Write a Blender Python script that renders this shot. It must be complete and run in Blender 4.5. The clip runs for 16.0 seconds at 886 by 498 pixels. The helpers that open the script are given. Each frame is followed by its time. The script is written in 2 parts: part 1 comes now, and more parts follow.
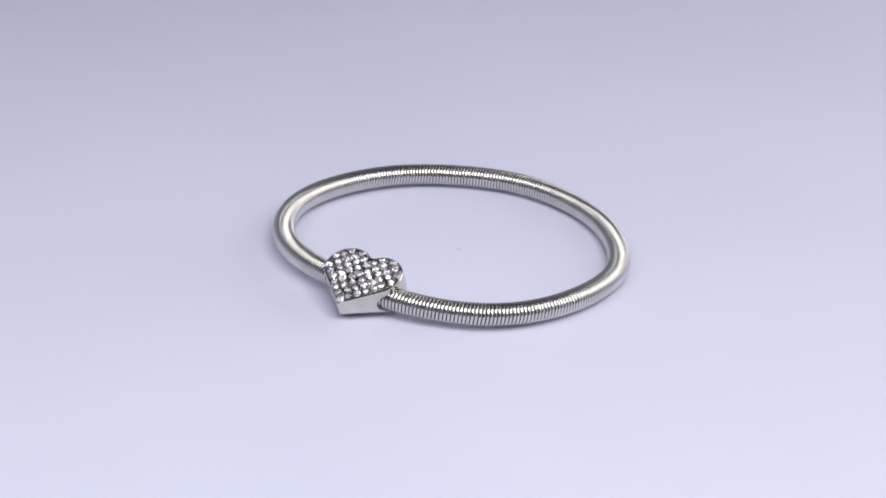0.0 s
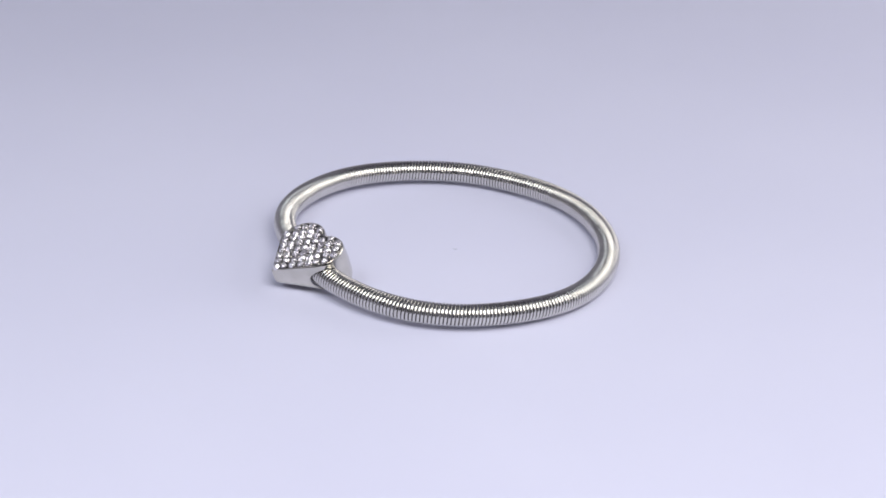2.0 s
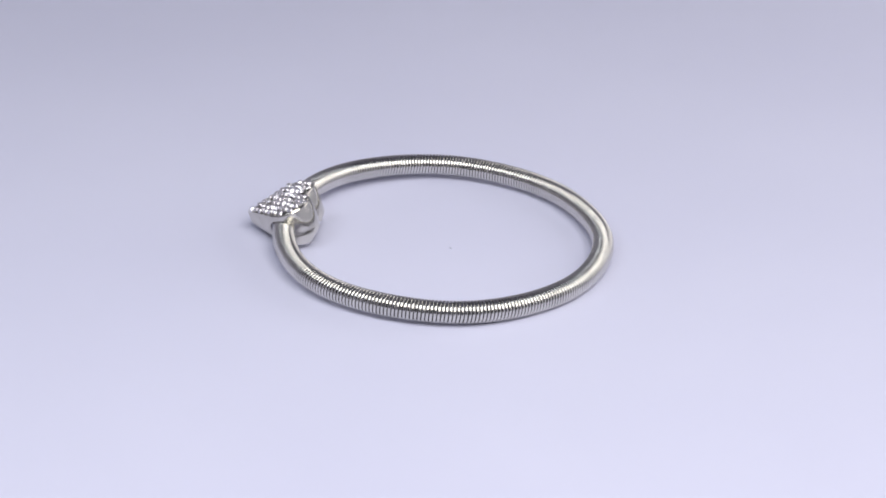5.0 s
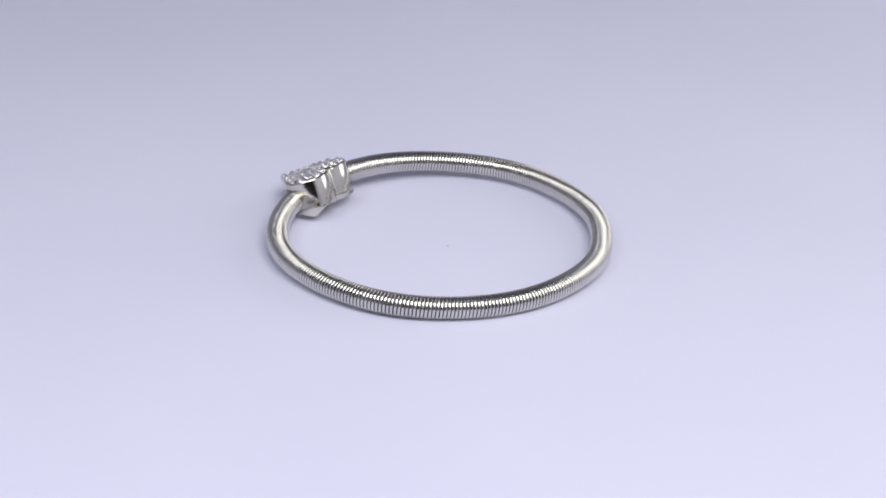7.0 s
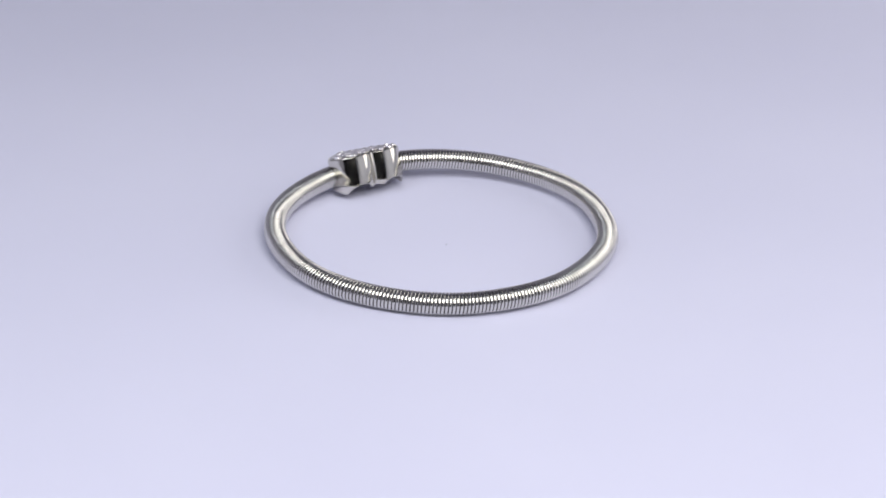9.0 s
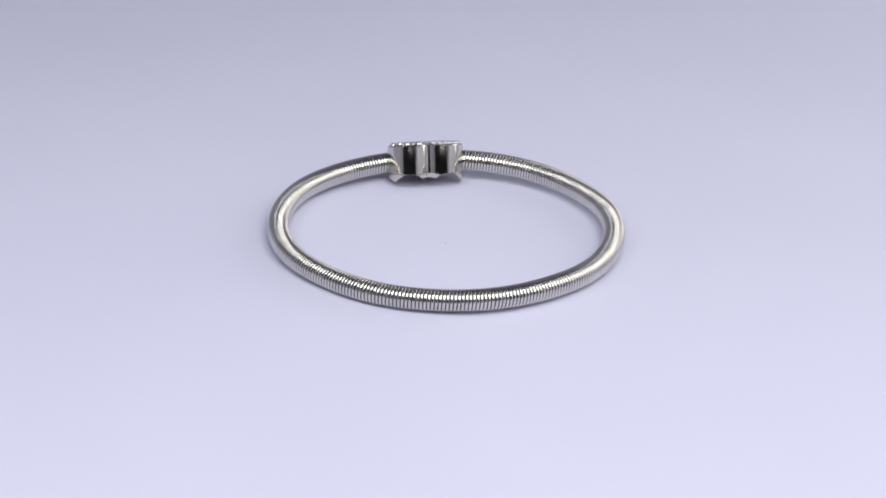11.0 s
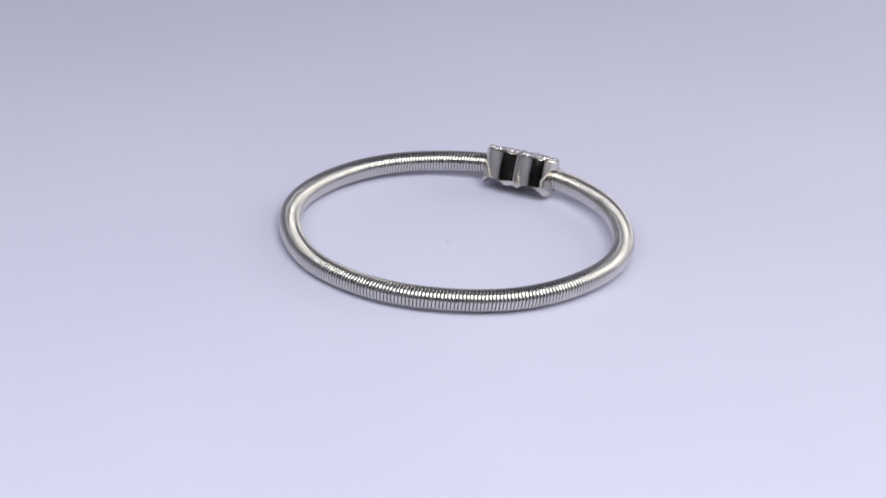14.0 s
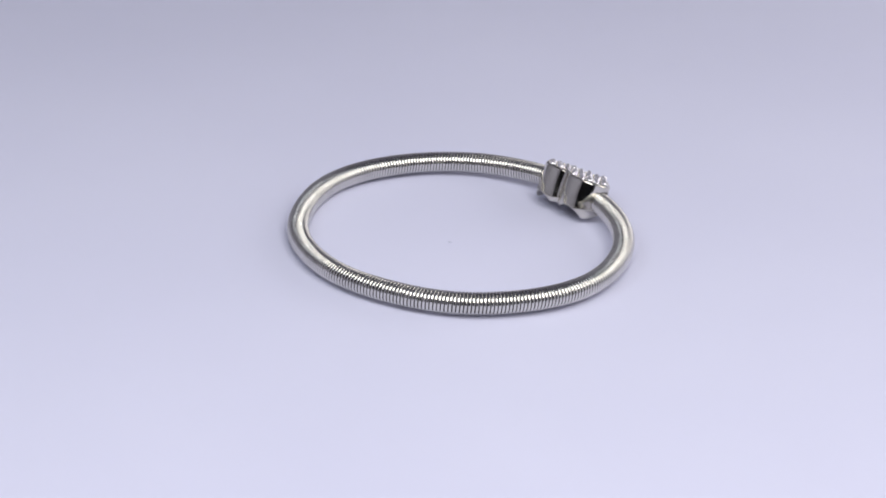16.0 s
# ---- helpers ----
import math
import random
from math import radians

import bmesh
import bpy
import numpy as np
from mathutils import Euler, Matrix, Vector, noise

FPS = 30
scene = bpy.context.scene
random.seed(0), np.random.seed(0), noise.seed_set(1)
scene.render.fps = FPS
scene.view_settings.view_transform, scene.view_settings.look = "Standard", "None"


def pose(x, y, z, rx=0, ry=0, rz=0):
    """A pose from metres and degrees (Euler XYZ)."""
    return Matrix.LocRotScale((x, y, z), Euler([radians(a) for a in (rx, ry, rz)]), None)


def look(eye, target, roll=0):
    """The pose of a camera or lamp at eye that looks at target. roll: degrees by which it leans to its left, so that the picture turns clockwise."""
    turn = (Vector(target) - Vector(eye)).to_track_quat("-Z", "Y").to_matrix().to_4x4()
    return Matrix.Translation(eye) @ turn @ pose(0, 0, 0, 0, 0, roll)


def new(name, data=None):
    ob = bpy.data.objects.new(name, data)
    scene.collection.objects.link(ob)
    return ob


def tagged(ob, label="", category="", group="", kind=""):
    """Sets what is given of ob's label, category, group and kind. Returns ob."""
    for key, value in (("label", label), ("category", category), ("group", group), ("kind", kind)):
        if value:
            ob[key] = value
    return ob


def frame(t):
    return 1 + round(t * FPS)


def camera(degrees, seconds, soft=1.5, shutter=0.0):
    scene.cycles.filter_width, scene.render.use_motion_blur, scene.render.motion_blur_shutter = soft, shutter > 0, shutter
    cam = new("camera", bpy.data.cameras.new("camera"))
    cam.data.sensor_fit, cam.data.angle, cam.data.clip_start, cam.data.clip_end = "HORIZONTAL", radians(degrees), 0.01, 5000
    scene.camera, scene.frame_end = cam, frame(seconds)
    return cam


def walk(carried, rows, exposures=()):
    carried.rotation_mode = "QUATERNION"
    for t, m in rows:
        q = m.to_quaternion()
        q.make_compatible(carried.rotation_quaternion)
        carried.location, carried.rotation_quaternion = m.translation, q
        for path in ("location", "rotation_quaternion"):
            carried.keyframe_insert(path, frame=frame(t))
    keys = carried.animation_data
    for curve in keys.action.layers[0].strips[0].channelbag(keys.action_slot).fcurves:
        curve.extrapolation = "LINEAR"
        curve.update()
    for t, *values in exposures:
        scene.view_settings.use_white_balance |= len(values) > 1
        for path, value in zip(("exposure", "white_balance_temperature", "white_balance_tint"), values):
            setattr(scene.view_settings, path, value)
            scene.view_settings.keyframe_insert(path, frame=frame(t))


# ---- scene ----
MM = 0.001

# ---- camera: on a tripod, it stands still ----
cam = camera(22.83, 16.0, soft=1.75)
ELEV, DIST = radians(25.5), 0.40953
AIM = (-0.00195, -0.00134, 0.00004)
EYE = (AIM[0], AIM[1] - DIST * math.cos(ELEV), AIM[2] + DIST * math.sin(ELEV))
walk(cam, [(0.0, look(EYE, AIM, 2.6)), (16.0, look(EYE, AIM, 2.6))], [(0.0, 0.0), (9.0, 0.0), (12.5, -0.03), (16.0, -0.05)])

# ---- world and lamps ----
world = bpy.data.worlds.new("world")
scene.world = world
world.use_nodes = True
world.node_tree.nodes["Background"].inputs[0].default_value = (0.75, 0.8, 1.0, 1)
world.node_tree.nodes["Background"].inputs[1].default_value = 0.05


def area_lamp(name, place, target, width, depth, watts, colour):
    lamp = bpy.data.lights.new(name, "AREA")
    lamp.shape, lamp.size, lamp.size_y = "RECTANGLE", width, depth
    lamp.energy, lamp.color = watts, colour
    ob = new(name, lamp)
    ob.matrix_world = look(place, target)
    return ob


area_lamp("front_softbox", (0.10, -0.34, 0.43), (0.03, -0.13, 0.0), 0.36, 0.36, 2.66, (1.0, 0.98, 0.96))
area_lamp("left_softbox", (-0.25, -0.22, 0.40), (-0.04, -0.06, 0.0), 0.20, 0.20, 0.52, (0.89, 0.945, 1.0))
area_lamp("side_softbox", (0.385, 0.16, 0.20), (-0.05, 0.18, 0.0), 0.34, 0.28, 0.62, (1.0, 0.97, 0.94))


# ---- materials ----
def material(name):
    m = bpy.data.materials.new(name)
    m.use_nodes = True
    return m, m.node_tree.nodes, m.node_tree.links, m.node_tree.nodes["Principled BSDF"]


def noise_node(nodes, links, scale, detail=4.0):
    tc = nodes.new("ShaderNodeTexCoord")
    n = nodes.new("ShaderNodeTexNoise")
    n.inputs["Scale"].default_value, n.inputs["Detail"].default_value = scale, detail
    links.new(tc.outputs["Object"], n.inputs["Vector"])
    return n


def ramp_node(nodes, links, source, low, high, a=0.3, b=0.7):
    r = nodes.new("ShaderNodeValToRGB")
    r.color_ramp.elements[0].position, r.color_ramp.elements[1].position = a, b
    r.color_ramp.elements[0].color = (*low, 1)
    r.color_ramp.elements[1].color = (*high, 1)
    links.new(source, r.inputs[0])
    return r


def surface(name, low, high, scale, rough=(0.4, 0.5), metal=0.0, bump=0.0, bump_scale=None):
    m, nodes, links, bsdf = material(name)
    n = noise_node(nodes, links, scale)
    links.new(ramp_node(nodes, links, n.outputs["Fac"], low, high).outputs[0], bsdf.inputs["Base Color"])
    rr = ramp_node(nodes, links, n.outputs["Fac"], (rough[0],) * 3, (rough[1],) * 3)
    links.new(rr.outputs[0], bsdf.inputs["Roughness"])
    bsdf.inputs["Metallic"].default_value = metal
    if bump:
        n2 = noise_node(nodes, links, bump_scale or scale * 6)
        b = nodes.new("ShaderNodeBump")
        b.inputs["Strength"].default_value, b.inputs["Distance"].default_value = bump, 0.0002
        links.new(n2.outputs["Fac"], b.inputs["Height"])
        links.new(b.outputs[0], bsdf.inputs["Normal"])
    return m


PAPER = surface("lilac_white_card", (0.672, 0.68, 0.852), (0.692, 0.70, 0.867), 14, (0.55, 0.65), 0.0, 0.05, 900)
# four tones for the added, unseen walls, chosen for what the metal reflects
WALL = surface("white_reflection_wall", (0.60, 0.605, 0.64), (0.66, 0.665, 0.70), 3, (0.8, 0.9))
UPPER = surface("grey_reflection_wall", (0.21, 0.21, 0.24), (0.26, 0.26, 0.29), 3, (0.8, 0.9))
SIDE = surface("pale_grey_reflection_wall", (0.40, 0.395, 0.45), (0.46, 0.455, 0.51), 3, (0.8, 0.9))
DARK = surface("dark_reflection_wall", (0.030, 0.029, 0.032), (0.045, 0.043, 0.047), 6, (0.8, 0.9))
SILVER = surface("silver_wire", (0.61, 0.596, 0.565), (0.70, 0.685, 0.652), 160, (0.10, 0.16), 1.0, 0.16, 2200)
POLISHED = surface("polished_silver", (0.58, 0.56, 0.51), (0.70, 0.68, 0.625), 260, (0.07, 0.14), 1.0, 0.2, 420)
# bed under the stones, mottled from near-black to mid grey
PAVE = surface("mottled_dark_pave_bed", (0.045, 0.043, 0.046), (0.34, 0.33, 0.34), 900, (0.2, 0.4), 1.0, 0.8, 1500)


def crystal():
    """Foil-backed crystal: throws back light from all round, each stone a little differently."""
    m, nodes, links, bsdf = material("foiled_crystal")
    info = nodes.new("ShaderNodeObjectInfo")
    tint = ramp_node(nodes, links, info.outputs["Random"], (0.72, 0.69, 0.74), (0.96, 0.94, 0.97), 0.0, 0.7)
    links.new(tint.outputs[0], bsdf.inputs["Base Color"])
    bsdf.inputs["Metallic"].default_value = 0.8
    bsdf.inputs["Roughness"].default_value = 0.05
    place = nodes.new("ShaderNodeTexCoord")
    shift = nodes.new("ShaderNodeVectorMath")
    shift.operation = "ADD"
    links.new(place.outputs["Object"], shift.inputs[0])
    links.new(info.outputs["Random"], shift.inputs[1])
    cells = nodes.new("ShaderNodeTexVoronoi")
    cells.inputs["Scale"].default_value = 1900
    links.new(shift.outputs[0], cells.inputs["Vector"])
    facets = nodes.new("ShaderNodeBump")
    facets.inputs["Strength"].default_value, facets.inputs["Distance"].default_value = 0.7, 0.0003
    links.new(cells.outputs["Distance"], facets.inputs["Height"])
    links.new(facets.outputs[0], bsdf.inputs["Normal"])
    bsdf.inputs["Coat Weight"].default_value = 1.0
    bsdf.inputs["Coat Roughness"].default_value = 0.02
    return m


CRYSTAL = crystal()
# near-black so that the gaps between the wire's turns look shaded
CORD = surface("gap_shade_cord", (0.03, 0.03, 0.032), (0.06, 0.058, 0.06), 500, (0.5, 0.7))
# the shade inside the heart's hollow, put into a dark metal colour
INSIDE = surface("shaded_inside", (0.05, 0.05, 0.052), (0.11, 0.105, 0.10), 400, (0.4, 0.6), 0.6)
DUST = surface("grey_lint", (0.53, 0.55, 0.69), (0.60, 0.62, 0.74), 900, (0.8, 0.9))


# ---- mesh helpers ----
def finish(bm, name, mat, smooth=True):
    me = bpy.data.meshes.new(name)
    bm.normal_update()
    for f in bm.faces:
        f.smooth = smooth
    bm.to_mesh(me)
    bm.free()
    me.materials.append(mat)
    return me


def part(name, bm, mat, parent, label="", smooth=True):
    ob = new(name, finish(bm, name, mat, smooth))
    ob.parent = parent
    return tagged(ob, label)


def slab(x0, y0, z0, x1, y1, z1):
    bm = bmesh.new()
    bmesh.ops.create_cube(bm, size=1.0)
    for v in bm.verts:
        v.co = ((x0 + x1) / 2 + v.co.x * (x1 - x0), (y0 + y1) / 2 + v.co.y * (y1 - y0), (z0 + z1) / 2 + v.co.z * (z1 - z0))
    return bm


# ---- the setting: the card, and added unseen walls that shape the reflections ----
def setting():
    card, wall, dark = "smooth lilac-white card under the bracelet", "unseen white wall added to brighten the reflections", "unseen dark wall added for the dark reflections"
    for name, box, mat, label in (
        ("floor", (-0.45, -1.1, -0.02, 0.45, 0.6, 0.0), PAPER, card),
        ("wall_back", (-0.45, 0.6, -0.02, 0.45, 0.63, 0.85), SIDE, "unseen pale grey back wall toned for the reflections"),
        ("wall_left", (-0.48, -0.66, -0.02, -0.45, 0.63, 0.85), SIDE, "unseen pale grey side wall toned for the reflections"),
        ("wall_right", (0.45, -0.66, -0.02, 0.48, 0.63, 0.85), WALL, wall),
        ("ceiling", (-0.48, -0.66, 0.85, 0.48, 0.63, 0.88), UPPER, "unseen grey ceiling toned for the reflections"),
        ("wall_front", (-0.48, -1.13, -0.02, 0.48, -1.1, 0.85), DARK, dark),
        ("wall_front_left", (-0.48, -1.1, -0.02, -0.45, -0.66, 0.85), DARK, dark),
        ("wall_front_right", (0.45, -1.1, -0.02, 0.48, -0.66, 0.85), DARK, dark),
        ("ceiling_front", (-0.48, -1.13, 0.85, 0.48, -0.66, 0.88), DARK, "unseen dark ceiling added for the dark reflections"),
    ):
        ob = new(name, finish(slab(*box), name, mat, False))
        tagged(ob, label, name.split("_")[0], kind="structure")


setting()

# ---- the bracelet: a coiled silver tube through a heart charm ----
TUBE = 2.058 * MM
ROUND = (-0.981, -2.185, -0.105, -1.024, -0.214, 0.379, 0.042, -0.069, -0.085, -0.026, -0.05, 0.024, 0.013, 0.002, 0.046, 0.066)
RISE = (-0.681, -0.280, 0.048, 0.304, -0.047, -0.134, -0.093, 0.046)


def centre_line(th):
    """The tube's middle line, nearly a circle, lifted where it runs through the heart."""
    r = 30.6 + sum(ROUND[2 * k] * math.cos((k + 1) * th) + ROUND[2 * k + 1] * math.sin((k + 1) * th) for k in range(8))
    z = 2.058 + 0.775 + sum(RISE[2 * k] * math.cos((k + 1) * th) + RISE[2 * k + 1] * math.sin((k + 1) * th) for k in range(4))
    return Vector((r * math.cos(th), r * math.sin(th), z)) * MM


def coil():
    """The wire, wound close round the tube's line from one side of the heart to the other."""
    steps = 3000
    a0, a1 = radians(232), radians(579.5)
    line = [centre_line(a0 + (a1 - a0) * k / steps) for k in range(steps + 1)]
    run = np.concatenate([[0], np.cumsum([(line[k + 1] - line[k]).length for k in range(steps)])])
    pitch, around, ring = 0.635 * MM, 30, 12
    wide, thick = pitch * 0.425, pitch * 0.30
    count = int(run[-1] / pitch * around)
    pts = np.array([tuple(p) for p in line])
    s = np.arange(count + 1) * pitch / around
    c = np.stack([np.interp(s, run, pts[:, k]) for k in range(3)], 1)
    tan = np.gradient(c, axis=0)
    tan /= np.linalg.norm(tan, axis=1)[:, None]
    side = np.cross(tan, (0, 0, 1.0))
    side /= np.linalg.norm(side, axis=1)[:, None]
    up = np.cross(side, tan)
    ang = s / pitch * 2 * np.pi
    out = np.cos(ang)[:, None] * side + np.sin(ang)[:, None] * up
    jig = 1 + 0.004 * np.sin(ang * 0.037) + 0.004 * np.sin(ang * 0.0113 + 1)
    mid = c + out * ((TUBE - thick) * jig)[:, None]
    verts = []
    for j in range(ring):
        b = 2 * np.pi * j / ring
        high = math.copysign(abs(math.cos(b)) ** 0.7, math.cos(b))
        verts.append(mid + thick * high * out + wide * math.sin(b) * tan)
    verts = np.stack(verts, 1).reshape(-1, 3)
    faces = [(i * ring + j, i * ring + (j + 1) % ring, (i + 1) * ring + (j + 1) % ring, (i + 1) * ring + j)
             for i in range(count) for j in range(ring)]
    me = bpy.data.meshes.new("coil_band")
    me.from_pydata(verts.tolist(), [], faces)
    me.polygons.foreach_set("use_smooth", [True] * len(me.polygons))
    me.materials.append(SILVER)
    return me


def core():
    """The cord inside the coil, its colour dark to give the shade between the turns."""
    bm = bmesh.new()
    steps, sides = 360, 14
    rings = []
    for k in range(steps + 1):
        th = radians(229) + radians(354) * k / steps
        p, q = centre_line(th), centre_line(th + 0.002)
        t = (q - p).normalized()
        side = t.cross(Vector((0, 0, 1))).normalized()
        up = side.cross(t)
        r = TUBE - 0.33 * MM
        rings.append([bm.verts.new(p + side * (r * math.cos(2 * math.pi * j / sides)) + up * (r * math.sin(2 * math.pi * j / sides))) for j in range(sides)])
    for a, b in zip(rings, rings[1:]):
        for j in range(sides):
            bm.faces.new((a[j], a[(j + 1) % sides], b[(j + 1) % sides], b[j]))
    bm.faces.new(rings[0])
    bm.faces.new(rings[-1])
    bmesh.ops.recalc_face_normals(bm, faces=bm.faces)
    return bm


# the heart's outline on its slanting face: tip at the origin, lobes towards +y (mm)
LOBE_X, LOBE_Y, LOBE_R, CLEFT_R = 3.2, 8.55, 4.25, 0.9
SLANT, TIP_UP = radians(22.3), 4.05


def heart_outline(grow=0.0, belly=0.0, n=22):
    """grow: all round; belly: more at the lobes, none at the tip."""
    d = math.hypot(LOBE_X, LOBE_Y)
    half = math.atan2(LOBE_X, LOBE_Y) + math.asin(LOBE_R / d)
    stop = math.pi - math.acos(LOBE_X / (LOBE_R + CLEFT_R))
    right = []
    reach = math.sqrt(d * d - LOBE_R * LOBE_R)
    for k in range(1, 7):
        f = k / 7
        right.append((reach * f * math.sin(half), reach * f * math.cos(half), math.cos(half), -math.sin(half)))
    for k in range(n + 1):
        a = -half + (stop + half) * k / n
        right.append((LOBE_X + LOBE_R * math.cos(a), LOBE_Y + LOBE_R * math.sin(a), math.cos(a), math.sin(a)))
    cleft_y = LOBE_Y + math.sqrt((LOBE_R + CLEFT_R) ** 2 - LOBE_X ** 2)
    for k in range(1, 7):
        a = (stop - math.pi) * (1 - k / 6) - math.pi / 2 * k / 6
        right.append((CLEFT_R * math.cos(a), cleft_y + CLEFT_R * math.sin(a), -math.cos(a), -math.sin(a)))
    pts = []
    for x, y, nx, ny in right:
        w = min(1.0, max(0.0, (y - 4.0) / 4.0))
        g = grow + belly * w * w * (3 - 2 * w)
        pts.append((max(0.0, x + nx * g), y + ny * g))
    pts[-1] = (0.0, pts[-1][1])
    return [(0.0, -grow * 1.4)] + pts + [(-x, y) for x, y in reversed(pts[:-1])]


def on_face(u, v, lift=0.0):
    """A place on the slanting top face, in the charm's own space: x along the tube, y towards the ring's middle."""
    return Vector((u, v * math.cos(SLANT) - lift * math.sin(SLANT), TIP_UP + v * math.sin(SLANT) + lift * math.cos(SLANT)))


def cutter(bm, mat=None):
    bmesh.ops.recalc_face_normals(bm, faces=bm.faces)
    return new("cutter", finish(bm, "cutter", mat or POLISHED))


def rod(start, end, radius, sides=40):
    """A closed round rod from start to end (mm)."""
    bm = bmesh.new()
    a, b = Vector(start), Vector(end)
    q = (b - a).to_track_quat("Z", "Y").to_matrix()
    rings = []
    for p in (a, b):
        rings.append([bm.verts.new((p + q @ Vector((radius * math.cos(2 * math.pi * k / sides), radius * math.sin(2 * math.pi * k / sides), 0))) * MM) for k in range(sides)])
    for k in range(sides):
        bm.faces.new((rings[0][k], rings[0][(k + 1) % sides], rings[1][(k + 1) % sides], rings[1][k]))
    bm.faces.new(rings[0])
    bm.faces.new(rings[1])
    return bm


def charm_body():
    """The heart's metal body: slanting face with a thin rim, leaning sides, bored for the tube, arched under the lobes."""
    bm = bmesh.new()
    rings = []
    for grow, belly, lift in ((-0.34, 0.0, -0.14), (-0.30, 0.0, 0.03), (-0.17, 0.0, 0.06), (-0.06, 0.0, 0.02), (0.02, 0.0, -0.08), (0.06, 0.02, -0.22), (0.08, 0.06, -1.3)):
        rings.append([bm.verts.new(on_face(u, v, lift)) for u, v in heart_outline(grow, belly)])
    for part_way, grow, belly, keep in ((0.20, 0.08, 0.08, 1.0), (0.45, 0.08, 0.06, 0.98), (0.56, 0.06, 0.06, 0.95), (0.63, 0.04, 0.16, 0.91), (0.70, 0.02, 0.22, 0.86),
                                          (0.84, -0.04, 0.22, 0.81), (0.95, -0.14, 0.16, 0.77), (1.0, -0.38, 0.16, 0.73)):
        ring = []
        for (u, v), (fu, fv) in zip(heart_outline(grow, belly), heart_outline(0.08, 0.06)):
            top = on_face(fu, fv, -1.3)
            base = 1.25
            z = top.z + (base - top.z) * part_way
            lean = (TIP_UP + v * math.tan(SLANT) - z) * (0.41 - 0.04 * min(1.0, max(0.0, v) / 9))
            lean *= 1 - (1 - keep) * min(1.0, max(0.0, v) / 9)
            ring.append(bm.verts.new((u, v * math.cos(SLANT) + lean, z)))
        rings.append(ring)
    n = len(rings[0])
    for a, b in zip(rings, rings[1:]):
        for k in range(n):
            bm.faces.new((a[k], b[k], b[(k + 1) % n], a[(k + 1) % n]))
    bm.faces.new(rings[0])
    bm.faces.new(list(reversed(rings[-1])))
    for v in bm.verts:
        v.co *= MM
    bmesh.ops.recalc_face_normals(bm, faces=bm.faces)
    raw = new("raw", finish(bm, "raw", POLISHED))
    cuts = [rod((2.0, 7.06, 3.8), (12.0, 7.86, 3.4), 2.32), rod((-2.0, 7.36, 3.95), (-12.0, 9.36, 4.0), 2.32)]
    for side in (-1, 1):
        cuts.append(rod((side * 3.65, 8.0, 0.75), (side * 3.65, 18.0, 0.75), 2.85))
    cuts.append(slab(*(k * MM for k in (-1.6, 8.0, -1.0, 1.6, 18.0, 2.5))))
    # hollow under the heart, its faces coloured dark as shade
    hollow = bmesh.new()
    floor_ring, roof_ring = [], []
    for u, v in heart_outline(-1.0):
        y = v * math.cos(SLANT) + 1.6
        floor_ring.append(hollow.verts.new(Vector((u, y, -1.0)) * MM))
        roof_ring.append(hollow.verts.new(Vector((u, y - 0.6, 2.2 + 0.16 * v)) * MM))
    for k in range(len(floor_ring)):
        hollow.faces.new((floor_ring[k], floor_ring[(k + 1) % n], roof_ring[(k + 1) % n], roof_ring[k]))
    hollow.faces.new(floor_ring)
    hollow.faces.new(roof_ring)
    cuts = [cutter(c) for c in cuts] + [cutter(hollow, INSIDE)]
    for c in cuts:
        mod = raw.modifiers.new("cut", "BOOLEAN")
        mod.operation, mod.solver, mod.object, mod.material_mode = "DIFFERENCE", "EXACT", c, "TRANSFER"
    graph = bpy.context.evaluated_depsgraph_get()
    me = bpy.data.meshes.new_from_object(raw.evaluated_get(graph))
    for ob in (raw, *cuts):
        bpy.data.objects.remove(ob)
    out = bmesh.new()
    out.from_mesh(me)
    bmesh.ops.triangulate(out, faces=[f for f in out.faces if len(f.verts) > 4])
    for e in out.edges:
        if len(e.link_faces) == 2 and e.calc_face_angle(0) > radians(17):
            e.smooth = False
    return out


def gem():
    """A round brilliant: a girdle, two rows of crown facets and a small table."""
    bm = bmesh.new()
    rows = ((0.62, -0.05), (0.70, 0.14), (0.56, 0.40), (0.30, 0.58))
    rings = []
    sides = 8
    for k, (r, z) in enumerate(rows):
        turn = [(j + 0.5 * k) * 2 * math.pi / sides for j in range(sides)]
        rings.append([bm.verts.new((r * math.cos(a) * MM, r * math.sin(a) * MM, z * MM)) for a in turn])
    for a, b in zip(rings, rings[1:]):
        for j in range(sides):
            bm.faces.new((a[j], a[(j + 1) % sides], b[j]))
            bm.faces.new((a[(j + 1) % sides], b[(j + 1) % sides], b[j]))
    bm.faces.new(rings[-1])
    bmesh.ops.recalc_face_normals(bm, faces=bm.faces)
    return finish(bm, "rhinestone", CRYSTAL, False)


def bead():
    """A raised grain of metal that holds the stones round it."""
    bm = bmesh.new()
    bmesh.ops.create_icosphere(bm, subdivisions=1, radius=0.19 * MM)
    for v in bm.verts:
        v.co.z *= 1.3
    return finish(bm, "prong", POLISHED)


def inside_heart(u, v, edge):
    """Whether a stone's middle, edge mm in from the rim, lies within the outline."""
    if math.hypot(abs(u) - LOBE_X, v - LOBE_Y) < LOBE_R - edge:
        return True
    d = math.hypot(LOBE_X, LOBE_Y)
    half = math.atan2(LOBE_X, LOBE_Y) + math.asin(LOBE_R / d)
    along = abs(u) * math.sin(half) + v * math.cos(half)
    off = v * math.sin(half) - abs(u) * math.cos(half)
    return off > edge and along < math.sqrt(d * d - LOBE_R * LOBE_R) and v < LOBE_Y + 1.6


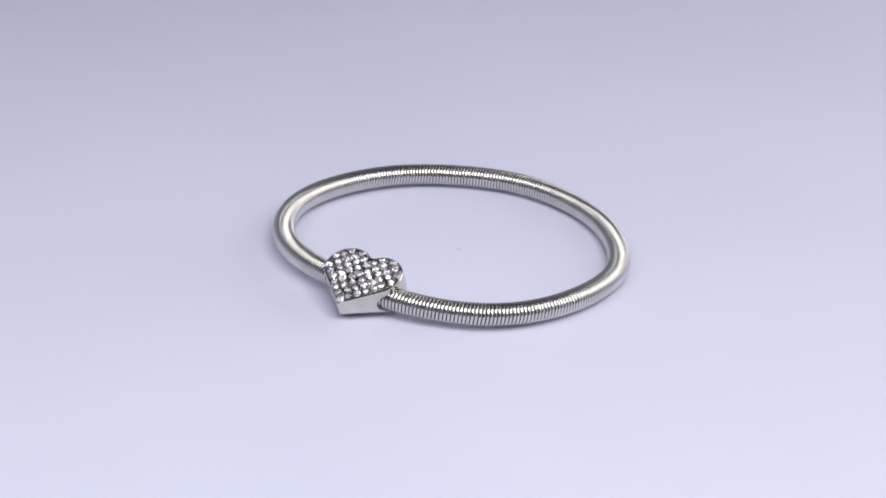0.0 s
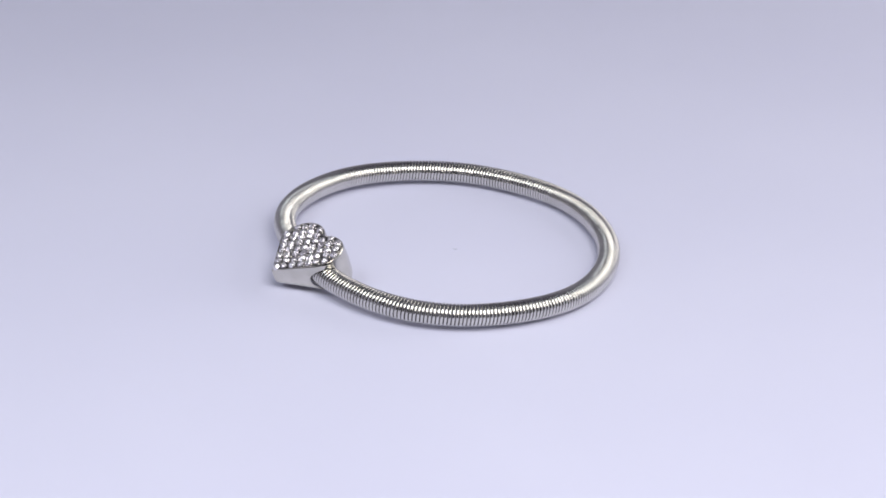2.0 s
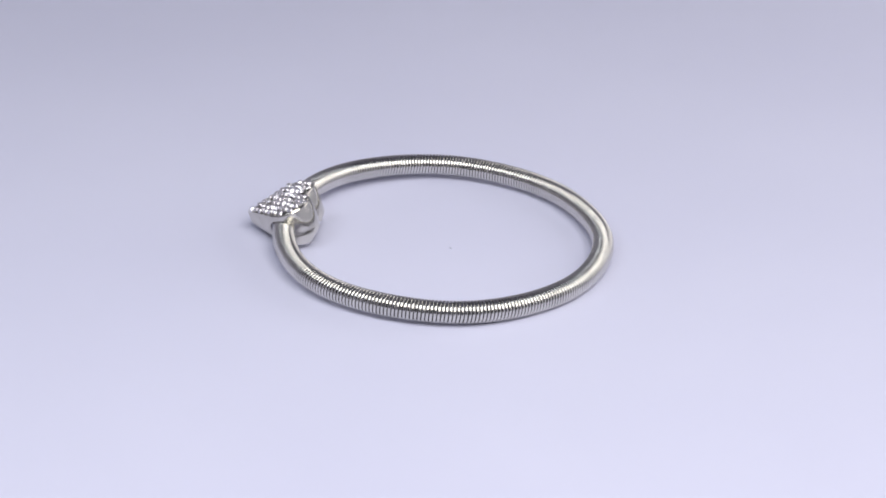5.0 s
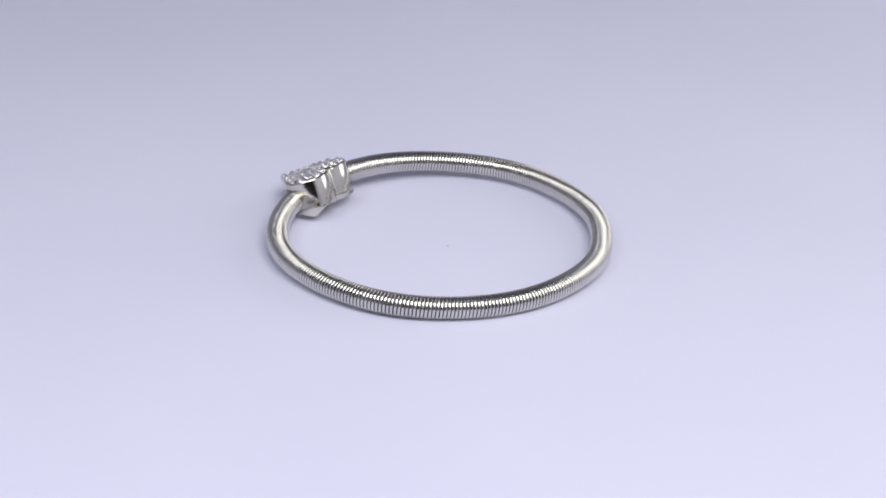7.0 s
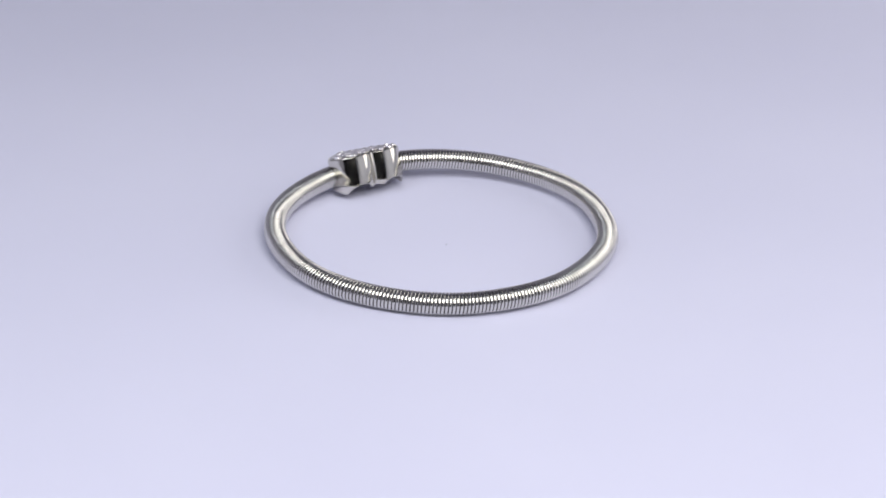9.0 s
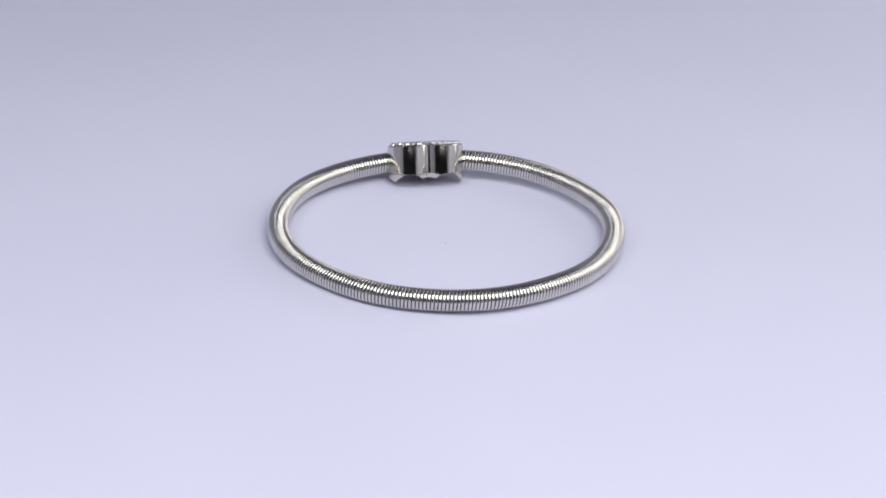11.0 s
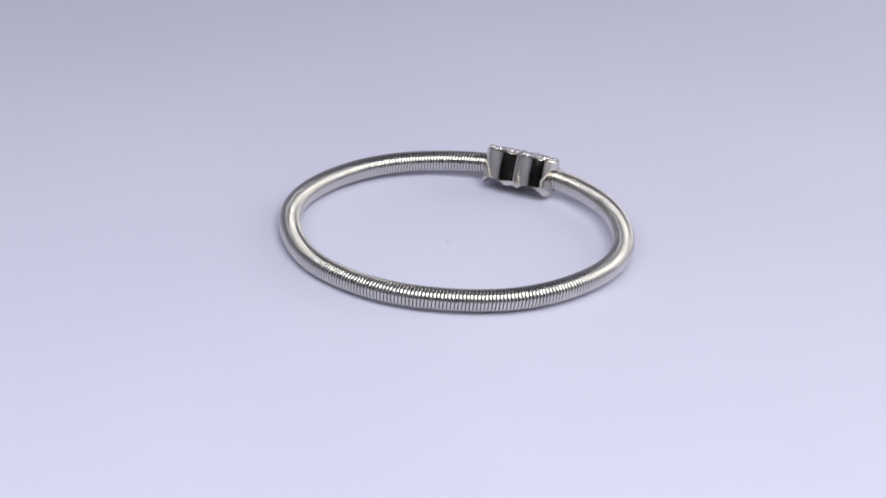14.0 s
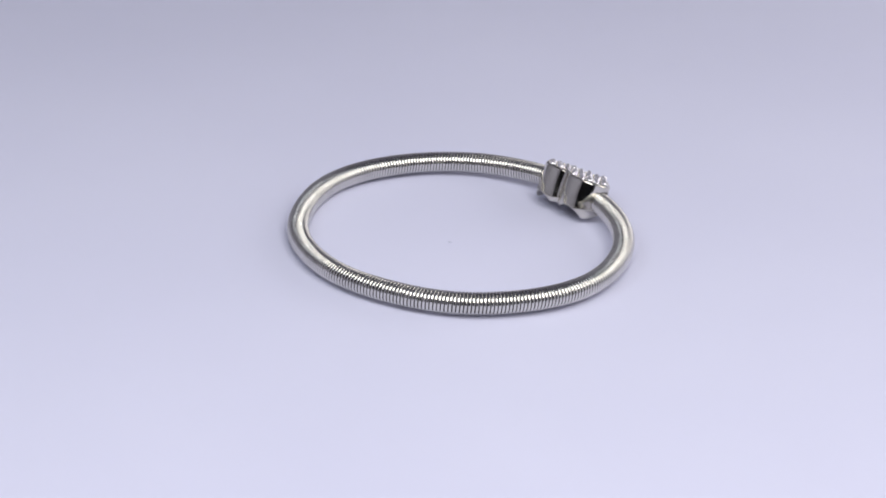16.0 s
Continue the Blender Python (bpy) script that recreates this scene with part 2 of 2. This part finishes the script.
def bracelet():
    root = new("bracelet")
    tagged(root, "silver coil-spring bracelet with a crystal-set heart charm, lying on white card", "bracelet")
    band = new("coil_band", coil())
    band.parent = root
    tagged(band, "tightly wound bright silver wire tube")
    part("core", core(), CORD, root, "cord inside the coil, coloured dark for the shade between turns")
    charm = part("heart_charm", charm_body(), POLISHED, root, "polished silver heart-shaped charm with a slanting pave face")
    charm.data.materials.append(INSIDE)
    charm.matrix_local = Matrix.Translation(Vector((-27.25, -27.64, 0.0)) * MM) @ Matrix.Rotation(radians(45.5 - 90), 4, "Z")
    face = bmesh.new()
    bed = face.faces.new([face.verts.new(on_face(u, v, -0.04) * MM) for u, v in heart_outline(-0.28)])
    part("pave_bed", face, PAVE, charm, "mottled dark setting between the stones", False)
    stone, grain = gem(), bead()
    rng = random.Random(4)
    step = 1.50
    for i in range(-1, 12):
        for j in range(-1, 12):
            p, q = 0.76 + i * step + rng.uniform(-0.14, 0.14), 0.76 + j * step + rng.uniform(-0.14, 0.14)
            gu, gv = (p - q) * math.sqrt(0.5), (p + q + step) * math.sqrt(0.5)
            if inside_heart(gu, gv, 0.35):
                ob = new("prong", grain)
                ob.parent = charm
                ob.matrix_local = Matrix.Translation(on_face(gu, gv, 0.12) * MM) @ Matrix.Rotation(SLANT, 4, "X") @ Matrix.Scale(rng.uniform(0.8, 1.15), 4)
            u, v = (p - q) * math.sqrt(0.5), (p + q) * math.sqrt(0.5)
            if not inside_heart(u, v, 0.36):
                continue
            out = math.hypot(abs(u) - LOBE_X, v - LOBE_Y)
            if out > LOBE_R - 0.66 and not inside_heart(u, v, 0.66):
                pull = (LOBE_R - 0.66) / out
                u, v = math.copysign(LOBE_X + (abs(u) - LOBE_X) * pull, u), LOBE_Y + (v - LOBE_Y) * pull
            ob = new("rhinestone", stone)
            ob.parent = charm
            tilt = Matrix.Rotation(SLANT + radians(rng.uniform(-18, 18)), 4, "X") @ Matrix.Rotation(radians(rng.uniform(-18, 18)), 4, "Y")
            ob.matrix_local = Matrix.Translation(on_face(u, v, 0.0) * MM) @ tilt @ Matrix.Rotation(rng.uniform(0, 1), 4, "Z") @ Matrix.Scale(rng.uniform(0.90, 1.10), 4)
    return root


BRACELET = bracelet()


def dust_speck():
    bm = bmesh.new()
    bmesh.ops.create_icosphere(bm, subdivisions=2, radius=0.00024)
    for v in bm.verts:
        v.co = Vector((v.co.x * 2.0, v.co.y * 0.8, v.co.z * 0.3)) + noise.noise_vector(v.co * 4000) * 0.00006
        v.co += Vector((0.59, -1.28, 0.08)) * MM
    ob = new("dust_speck", finish(bm, "dust_speck", DUST))
    return tagged(ob, "tiny grey speck of lint on the white card", "dust")


SPECK = dust_speck()

# ---- the turning: both ride on the slowly turning card ----
START, RATE = 13.8, -12.48
DRIFT = ((0, 0.08, 0.0), (2, -0.05, 0.15), (4, -0.05, 0.40), (6.5, 0.05, 0.85), (9, -0.02, 1.0), (11.5, -0.12, 0.85), (14, -0.12, 0.55), (16, -0.22, 0.40))


def motions():
    for thing in (BRACELET, SPECK):
        walk(thing, [(t, pose(x * MM, y * MM, 0, 0, 0, START + RATE * t)) for t, x, y in DRIFT])


motions()
